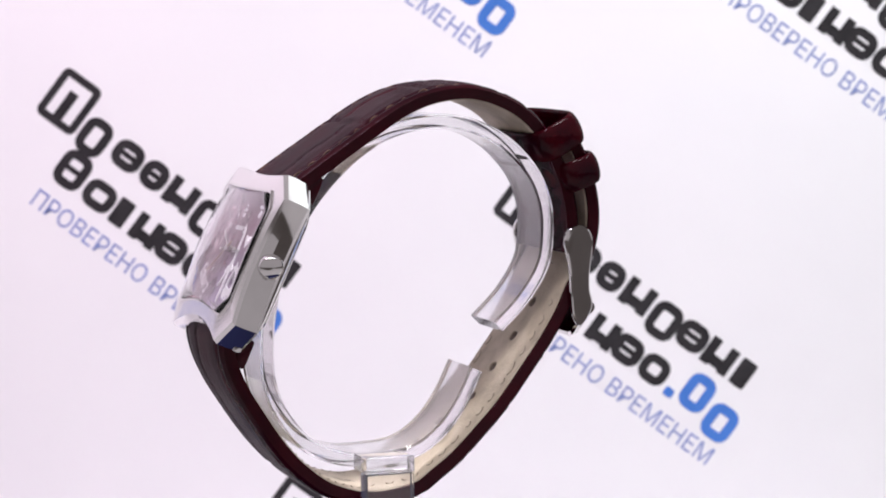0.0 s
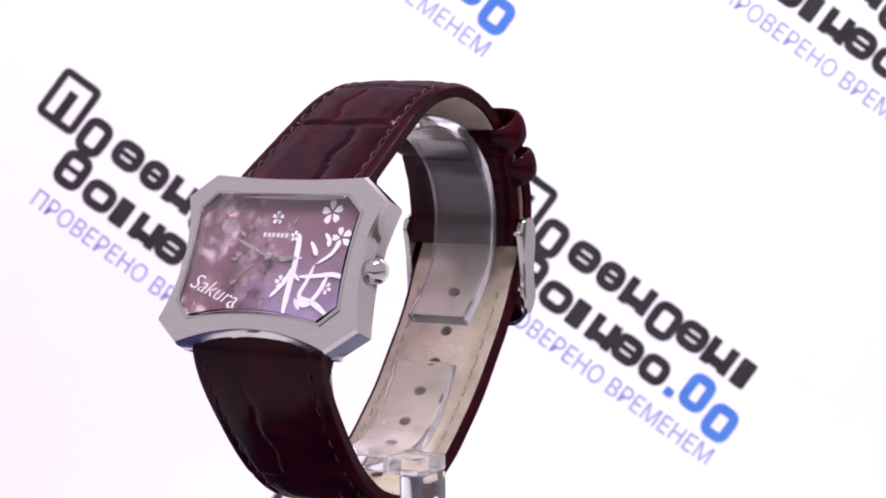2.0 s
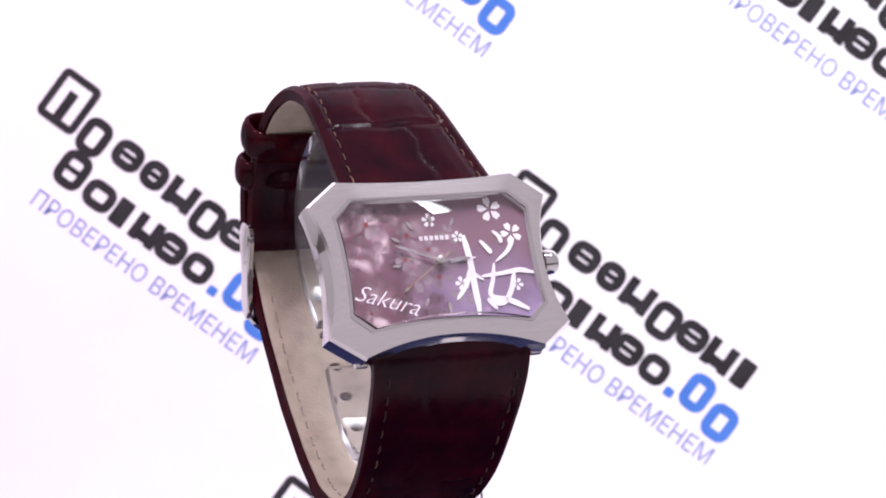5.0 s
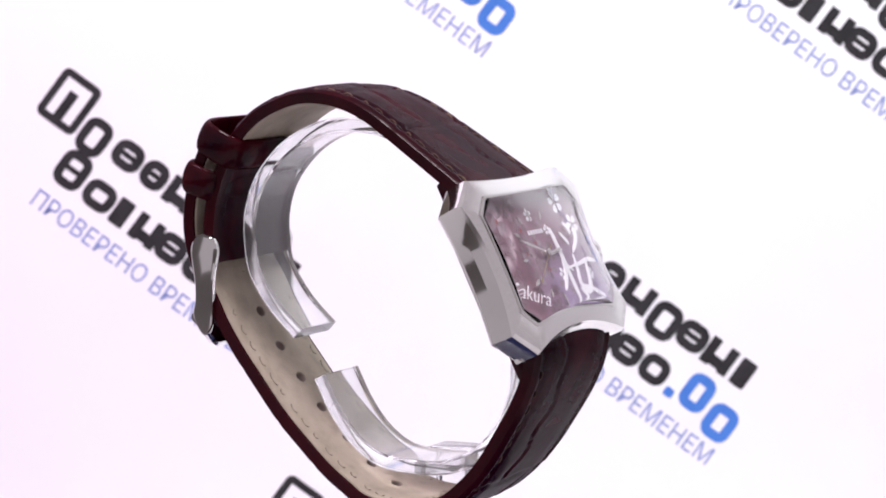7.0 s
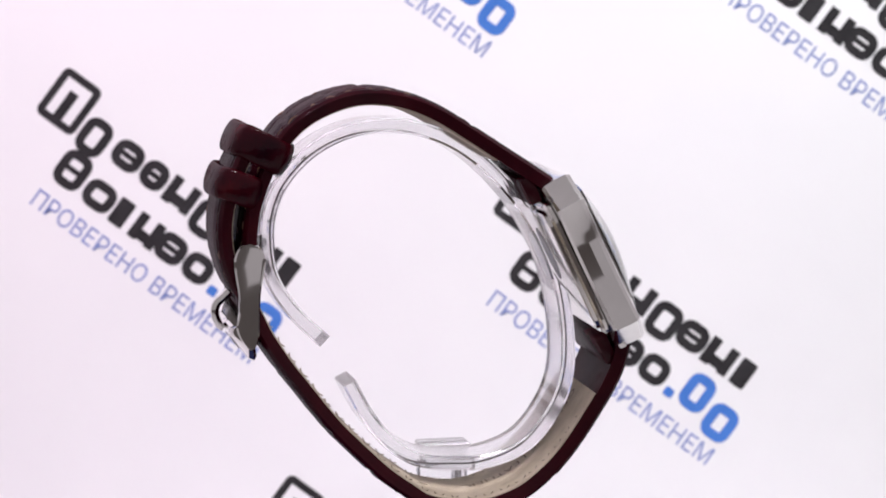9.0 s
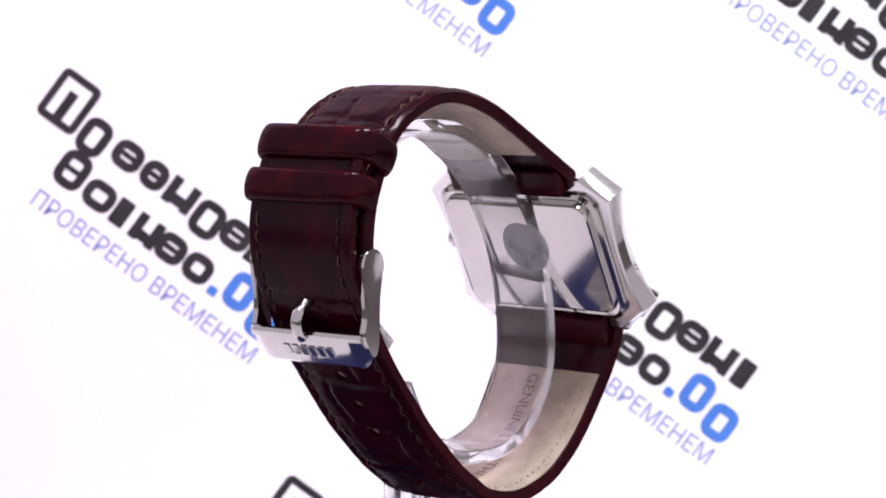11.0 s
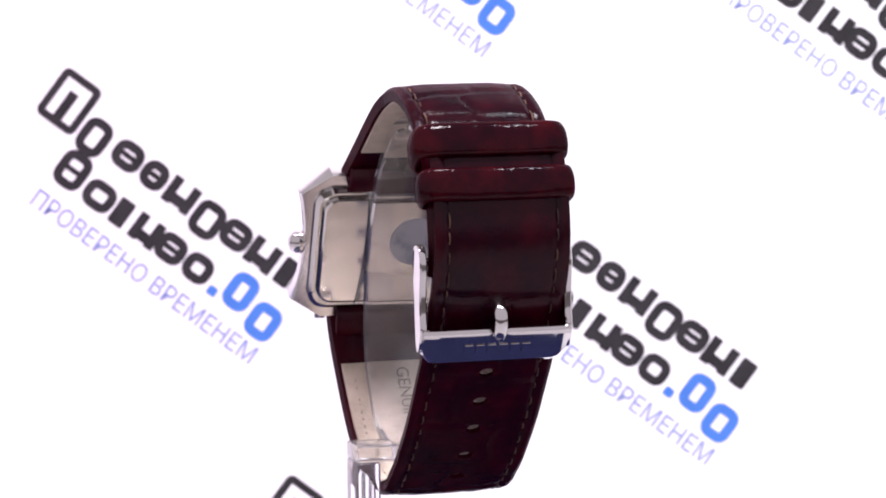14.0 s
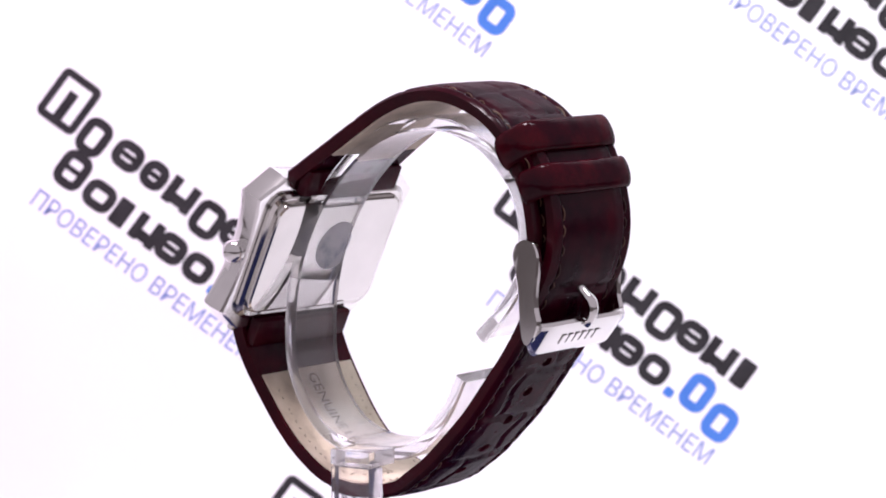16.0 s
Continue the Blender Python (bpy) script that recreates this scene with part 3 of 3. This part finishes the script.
def strap_mesh(ctrl, width, thick, creases, seed, drift, plain=0.0):
    """A padded strap along its outer line (y, z); creases: places along it where the grain folds across; plain: length without lengthwise folds."""
    pts, total = curve_points(ctrl, 0.55)
    nor = frames_of(pts)
    rnd = random.Random(seed)
    lanes = [0.28] + [rnd.uniform(-0.45, 0.45) for _ in range(len(creases) + 1)]
    phase = [rnd.uniform(0, 6) for _ in range(len(creases) + 2)]
    nw = 40
    loops, uv = [], []
    for i, (p, q) in enumerate(zip(pts, nor)):
        s = total * i / (len(pts) - 1)
        f = s / total
        hw, th = width(f) / 2, thick(f)
        ring = []
        for j in range(nw + 1):
            w = -1 + 2 * j / nw
            e = (1 - abs(w)) * hw                       # distance from the edge
            h = -0.55 * max(0, 1 - e / 1.0) ** 2 - 0.28 * math.exp(-((e - 1.9) / 0.35) ** 2)
            if e > 1.9:
                h += 0.25 * min(1, (e - 1.9) / 3)
            for k, c in enumerate(creases):
                d = s - c - 0.5 * math.sin(w * 2.2 + phase[k]) - 0.15 * math.sin(w * 9 + phase[k])
                h -= 0.25 * math.exp(-(d / 0.45) ** 2) * min(1, e / 1.5)
                h += 0.07 * math.exp(-((d - 0.9) / 0.5) ** 2) * min(1, e / 1.5)
            cell = sum(1 for c in creases if c < s)
            near = min([abs(s - c) for c in creases] or [9])
            lane = lanes[cell] + 0.05 * math.sin(s * 0.8 + phase[cell])
            h -= 0.30 * math.exp(-((w - lane) * hw / 0.3) ** 2) * min(1, near / 1.2) * (s > plain)
            lane = -0.8 if lanes[cell] > 0 else 0.72
            h -= 0.05 * math.exp(-((w - lane * 0.8) * hw / 0.3) ** 2)
            h += 0.025 * noise.noise(Vector((s * 0.7, w * hw * 0.7, seed)))
            ring.append((MID + drift(f) + w * hw, p.x + q.x * h, p.y + q.y * h))
        for j in range(nw, -1, -4):
            w = -1 + 2 * j / nw
            inset = 0.25 if abs(w) == 1 else 0
            ring.append((MID + drift(f) + w * (hw - inset), p.x - q.x * th, p.y - q.y * th))
        loops.append(ring)
    return loops, pts, nor, total


def with_holes(ob, holes):
    """Punch the holes, given as place and direction in the (y, z) plane, right through the strap."""
    bm = bmesh.new()
    for (y, z), (dy, dz), dx, _ in holes:
        m = Matrix.Translation(((MID + dx) * 0.001, y * 0.001, z * 0.001)) @ Vector((0, dy, dz)).to_track_quat("Z", "Y").to_matrix().to_4x4()
        bmesh.ops.create_cone(bm, cap_ends=True, segments=16, radius1=0.00085, radius2=0.00085, depth=0.009, matrix=m @ Matrix.Diagonal((1.25, 1, 1, 1)))
    me = bpy.data.meshes.new("cutter")
    bm.to_mesh(me)
    bm.free()
    cut = new("cutter", me)
    mod = ob.modifiers.new("holes", "BOOLEAN")
    mod.operation, mod.object, mod.solver = "DIFFERENCE", cut, "EXACT"
    done = bpy.data.meshes.new_from_object(ob.evaluated_get(bpy.context.evaluated_depsgraph_get()))
    ob.modifiers.clear()
    ob.data = done
    bpy.data.objects.remove(cut)
    done.set_sharp_from_angle(angle=radians(40))


def stitches(pts, nor, total, width, side, start, stop, drift, depth=0.0, inset=1.9):
    bm = bmesh.new()
    s = start
    n = len(pts) - 1
    while s < stop:
        i = int(s / total * n)
        wob = math.sin(s * 7.3 + side)
        j = min(n, i + max(1, round((1.6 + 0.35 * math.sin(s * 3.1)) / total * n)))
        hw = width(s / total) / 2 - inset
        rows = []
        for k in range(i, j + 1):
            f = (k - i) / max(1, j - i)
            up = -0.30 + 0.32 * math.sin(math.pi * f) - depth
            p, q = pts[k], nor[k]
            rows.append([(MID + drift(s / total) + side * hw + 0.125 * math.cos(a) + 0.06 * wob, p.x + q.x * (up + 0.12 * math.sin(a)), p.y + q.y * (up + 0.12 * math.sin(a))) for a in (0.5, 1.57, 2.6, 3.8, 5.6)])
        vs = [[bm.verts.new(c) for c in r] for r in rows]
        for r, t in zip(vs, vs[1:]):
            for a in range(5):
                b = (a + 1) % 5
                bm.faces.new((r[a], r[b], t[b], t[a]))
        bm.faces.new(vs[0][::-1])
        bm.faces.new(vs[-1])
        s += 2.75
    return bm


def lining(pts, nor, total, width, thick, start, stop, drift):
    rows = []
    n = len(pts) - 1
    for i in range(int(start / total * n), int(stop / total * n) + 1):
        f = i / n
        hw, th = width(f) / 2 - 0.7, thick(f)
        p, q = pts[i], nor[i]
        rows.append([(MID + drift(f) + a * hw, p.x - q.x * (th + d), p.y - q.y * (th + d)) for a, d in ((-1, -0.05), (-0.98, 0.18), (-0.5, 0.24), (0, 0.25), (0.5, 0.24), (0.98, 0.18), (1, -0.05))])
    return lofted(rows)


# outer lines of the straps, (y, z)
UPPER = [(-19.6, 9.7), (-16.6, 11.7), (-13.9, 13.5), (-10.1, 16.0), (-6.3, 18.5), (-2.5, 20.8), (1.3, 22.4), (5.1, 23.2), (9.0, 23.2), (12.8, 22.2), (16.7, 20.2),
         (19.8, 17.3), (22.2, 13.2), (23.8, 9.4), (24.5, 6.7), (24.9, 3.2), (24.8, 0.5), (24.4, -1.6)]
LOWER = [(-28.2, -9.0), (-28.8, -11.5), (-28.2, -14.9), (-26.6, -18.6), (-24.2, -22.6), (-21.0, -27.3), (-17.6, -31.0), (-13.0, -34.2), (-6.5, -35.9), (0.0, -34.8),
         (3.4, -32.7), (6.7, -30.2), (10.4, -26.6), (13.8, -23.0), (17.8, -17.8), (20.4, -14.3), (22.9, -10.3), (24.6, -6.8), (26.6, -3.2), (27.7, -0.2), (28.2, 2.6), (28.2, 5.6), (27.7, 8.6), (26.6, 12.2),
         (25.2, 15.2)]


def twisted(me):
    """Turns the straps' front ends with the case; the turn fades out towards the back."""
    for v in me.vertices:
        f = max(0.0, min(1.0, -v.co.y / 0.022))
        v.co.y += math.tan(radians(YAW)) * (v.co.x - MID * 0.001) * f * f * (3 - 2 * f)


def straps(watch):
    wid_u = lambda f: 22.4 - 3.6 * min(1, f * 2.6)
    dr_u = lambda f: 0.35 * math.sin(math.pi * min(1, f * 1.1)) ** 2
    dr_l = lambda f: 0.35 * math.sin(math.pi * f) ** 2
    thk_u = lambda f: 2.2 - 0.3 * f
    loops, pts, nor, total = strap_mesh([p for p in UPPER], wid_u, thk_u, [15.2, 25.5, 30, 36, 42, 50], 3, dr_u)
    nor_out = nor
    up = part("upper_strap", lofted(loops), LEATHER, watch, "burgundy crocodile-grain leather strap", 40)
    for side in (-1, 1):
        part("stitching", stitches(pts, nor_out, total, wid_u, side, 2.5, total - 3, dr_u), THREAD, up, "tan thread")
    part("lining", lining(pts, nor_out, total, wid_u, thk_u, 10, total - 19, dr_u), LINING, up, "beige leather lining")
    wid_l = lambda f: 22.6 - 3.9 * min(1, f * 2.6)
    thk_l = lambda f: 2.2 - 0.3 * f
    low_line = LOWER[::-1]
    wl, tl = (lambda f: wid_l(1 - f)), (lambda f: thk_l(1 - f))
    loops, pts, nor, total = strap_mesh(low_line, wl, tl, [20.5, 34, 43, 52, 60, 67, 74, 81], 8, dr_l, 21)
    low = part("lower_strap", lofted(loops), LEATHER, watch, "burgundy crocodile-grain leather strap with holes", 40)
    holes = []
    s0 = 27.2
    for k in range(7):
        i = round((s0 + 5.65 * k) / total * (len(pts) - 1))
        p, q = pts[i], nor[i]
        holes.append(((p.x, p.y), (q.x, q.y), dr_l(i / (len(pts) - 1)), tl(i / (len(pts) - 1))))
    lin = part("lining", lining(pts, nor, total, wl, tl, 1, total - 12, dr_l), LINING, low, "beige leather lining stamped with words")
    with_holes(low, holes)
    with_holes(lin, holes)
    for (y, z), (dy, dz), dx, th in holes:
        m = Matrix.Translation((MID + dx, y, z)) @ Vector((0, dy, dz)).to_track_quat("Z", "Y").to_matrix().to_4x4() @ Matrix.Diagonal((1.25, 1, 1, 1))
        tube = lofted([[(q * math.cos(a * 0.3927), q * math.sin(a * 0.3927), h) for a in range(16)] for q, h in ((0.86, -th - 0.1), (0.86, -0.5), (0.74, -0.5), (0.74, -th - 0.1), (0.86, -th - 0.1))], (False, False))
        part("hole_rim", moved(tube, m), RIM, low, "pale cut leather hole rim")
    for side in (-1, 1):
        part("stitching", stitches(pts, nor, total, wl, side, 3, total - 4, dr_l), THREAD_DARK, low, "brown thread")
        part("lining_stitching", stitches(pts, nor, total, wl, side, 26, total - 14, dr_l, 2.2, 2.3), LINING_MARK, low, "stitch marks in the lining")
    # the straps' ends reach behind the case to its back plate
    for strap, v0, v1 in ((up, 10.2, 14.2), (low, -14.4, -10.2)):
        part("strap_end", moved(block(-10.3, 10.3, v0, v1, -4.1, -2.25, 0.4), CASE), LEATHER, strap, "dark leather strap end behind the case")
    # stamped words on the lining
    words = letters("GENUINE LEATHER", 2.75)
    bm = bmesh.new()
    bm.from_mesh(words)
    n = len(pts) - 1
    for v in bm.verts:
        s = total - 13.2 - v.co.x
        i = max(1, min(n - 1, s / total * n))
        a, f = int(i), i - int(i)
        p, q = pts[a].lerp(pts[a + 1], f), nor[a].lerp(nor[a + 1], f)
        d = tl(i / n) + 0.33
        v.co = Vector((MID + 2.0 - v.co.y, p.x - q.x * d, p.y - q.y * d))
    part("stamped_words", bm, STAMP, low, "brown stamped lettering")
    for strap in (up, low):
        for ob in (strap, *strap.children):
            if not ob.name.startswith("strap_end"):
                twisted(ob.data)


def keeper(watch, cy, cz, lean, half_t, half_w, tall, lab):
    """A leather loop round both strap layers. lean: degrees by which its axis leaves the upright."""
    loops = []
    n = 40
    for r_off, z in ((0, -0.5), (0.28, -0.49), (0.52, -0.41), (0.69, -0.28), (0.78, -0.14), (0.8, 0), (0.78, 0.14), (0.69, 0.28), (0.52, 0.41), (0.28, 0.49), (0, 0.5), (-0.25, 0.42), (-0.25, -0.42)):
        lp = []
        for i in range(n):
            a = 2 * math.pi * i / n
            c, s = math.cos(a), math.sin(a)
            x = math.copysign(abs(c) ** 0.5, c) * (half_w - 0.6 + r_off)
            y = math.copysign(abs(s) ** 0.6, s) * (half_t - 0.8 + r_off)
            lp.append((x, y, z * tall + 0.12 * math.sin(3 * a)))
        loops.append(lp)
    loops.append(loops[0])
    bm = lofted(loops, (False, False))
    bmesh.ops.remove_doubles(bm, verts=bm.verts, dist=0.001)
    moved(bm, Matrix.Translation((MID + 0.3, cy, cz)) @ Matrix.Rotation(radians(lean), 4, "X"))
    part("keeper_loop", bm, LOOP_LEATHER, watch, lab, 50)


def buckle(watch):
    root = None
    # side arms, teardrop outlines in the (y, z) plane
    arm = [(24.1, 2.9), (25.4, 2.4), (26.2, 0.8), (26.1, -1.2), (25.7, -4.0), (25.7, -6.6), (26.1, -8.6), (25.2, -10.6), (24.0, -11.6), (23.2, -10.4), (22.9, -8.0), (22.7, -4.0),
           (22.2, -1.2), (21.9, 0.8), (22.7, 2.4)]
    smooth, _ = curve_points(arm + [arm[0]], 0.6)
    smooth = smooth[:-1]
    plate = [(26.3, -8.3), (26.8, -8.5), (27.0, -9.0), (26.8, -9.5), (24.3, -13.0), (23.5, -13.3), (23.2, -12.7), (25.4, -9.4)]
    loops = []
    n = 28
    for i in range(n + 1):
        w = -1 + 2 * i / n
        x = (MID + 0.5) + 10.25 * w
        pull = (max(0, abs(w) - 0.78) / 0.22) ** 2
        loops.append([(x, y - 0.25 * pull * (y - 25), z + (pull * 1.8 if z < -11 else 0) - (0.35 * math.exp(-(w / 0.07) ** 2) if z > -9.5 else 0)) for y, z in plate])
    root = part("buckle", lofted(loops), POLISHED, watch, "polished steel pin buckle", 14)
    for sx in (-1, 1):
        x0 = (MID + 0.5) + sx * 9.65
        lp = []
        for dx, f in ((0, 0.9), (sx * 0.15, 1.0), (sx * 0.75, 1.0), (sx * 0.95, 0.86)):
            lp.append([(x0 + dx, 24.2 + (p.x - 24.2) * f, -4.3 + (p.y + 4.3) * (0.97 + 0.03 * f)) for p in smooth])
        part("side_arm", lofted(lp), POLISHED, root, "steel teardrop side arm", 35)
    bar = turned([(0, -9.9), (0.7, -9.9), (0.7, 9.9), (0, 9.9)], 16)
    part("hinge_bar", moved(bar, Matrix.Translation(((MID + 0.5), 23.6, 0.4)) @ Matrix.Rotation(radians(90), 4, "Y")), POLISHED, root)
    path, _ = curve_points([(24.4, -3.0), (26.4, -5.0), (27.7, -6.2), (28.0, -7.6), (27.5, -9.0), (26.9, -9.6)], 0.4)
    nor = frames_of(path)
    lp = []
    for i, (p, q) in enumerate(zip(path, nor)):
        r = 0.95 - 0.25 * i / len(path)
        lp.append([((MID + 0.5) + 1.15 * r * math.cos(a), p.x + q.x * r * 0.75 * math.sin(a), p.y + q.y * r * 0.75 * math.sin(a)) for a in [2 * math.pi * k / 12 for k in range(12)]])
    part("pin", lofted(lp), POLISHED, root, "bright steel buckle pin")
    for k in range(6):
        bm = bmesh.new()
        m = Matrix.Translation(((MID + 0.5) - 4.0 + k * 1.6, 25.67, -11.3)) @ Matrix.Rotation(radians(-38), 4, "X") @ Matrix.Diagonal((1.1, 0.14, 1.6, 1))
        bmesh.ops.create_cube(bm, size=1, matrix=m)
        part("name_bar", bm, POLISHED, root, "small raised steel bar", 20)


def wrist_watch():
    watch = tagged(new("wrist_watch"), "steel wrist watch with burgundy leather strap on clear stand", "watch")
    watch_case(watch)
    watch_dial(watch)
    straps(watch)
    keeper(watch, 21.8, 15.4, 25, 4.5, 10.7, 4.6, "burgundy leather loop")
    keeper(watch, 25.0, 10.3, 17, 3.7, 10.7, 4.4, "burgundy leather loop")
    buckle(watch)
    return watch


# ---- the clear stand ----
def display_stand():
    stand = tagged(new("display_stand"), "clear acrylic watch stand with an open cuff", "display stand")
    line = [(13.2, -11.6), (17.2, -7.6), (20.2, -2.8), (20.9, 2.3), (20.5, 6.2), (18.9, 10.1), (15.6, 13.9), (11.8, 16.4), (7.5, 17.8), (3.0, 18.0), (-1.5, 17.2), (-6.3, 15.0), (-11.0, 11.2), (-15.2, 6.2), (-18.6, 0.0),
            (-20.4, -6.0), (-21.2, -12.6), (-20.8, -18.4), (-18.6, -23.2), (-15.0, -27.2), (-10.0, -29.2), (-5.4, -29.4), (0.0, -28.8), (4.2, -26.2), (7.4, -22.2), (9.8, -17.6)]
    pts, total = curve_points(line, 0.8)
    nor = frames_of(pts)
    loops = []
    for p, q in zip(pts, nor):
        ring = []
        for a, d in ((-5.0, -0.7), (-4.7, -1.0), (4.7, -1.0), (5.0, -0.7), (5.0, 0.7), (4.7, 1.0), (-4.7, 1.0), (-5.0, 0.7)):
            ring.append((CUFF_X + a, p.x + q.x * d, p.y + q.y * d))
        loops.append(ring)
    bits = [part("cuff", lofted(loops), ACRYLIC, stand, "clear bent plastic cuff", 30),
            part("bridge", block(1.25, 7.2, -9.0, -1.8, -30.6, -28.3, 0.25), ACRYLIC, stand, "clear plastic bridge"),
            part("post", block(3.9, 7.3, -8.9, -1.9, -80.0, -30.65, 0.35), ACRYLIC, stand, "clear plastic post"),
            part("base", block(-24, 24, -22, 22, -82 + 0.05, -80.02, 0.5), ACRYLIC, stand, "clear plastic base plate")]
    for b in bits:
        b.visible_shadow = False
    return stand


CUFF_X = -3.8
setting()
WATCH = wrist_watch()
STAND = display_stand()


# the turntable's own small unevenness, in degrees off a steady turn
SWAY = ((0, 1.0), (0.5, 0.6), (1, -0.2), (1.5, -0.2), (2, 0.25), (2.5, 0.8), (3, 0.65), (3.5, 0.1), (4, -0.1), (5, 0.8), (6.3, 1.5), (7, 1.4), (8, 1.5), (9.2, 1.2),
        (10.2, 1.5), (11.3, 1.8), (12, 2.5), (12.5, 3.0), (13, 2.9), (13.5, 2.4), (14, 2.2), (14.5, 2.6), (15, 2.9), (15.5, 2.5), (16, 1.7))


def motions():
    rows = [(t, pose(0, 0, LIFT, 0, 0, 18.93 * (t - 3.9) + 2.25 + sway)) for t, sway in SWAY]
    walk(WATCH, rows)
    walk(STAND, rows)


motions()
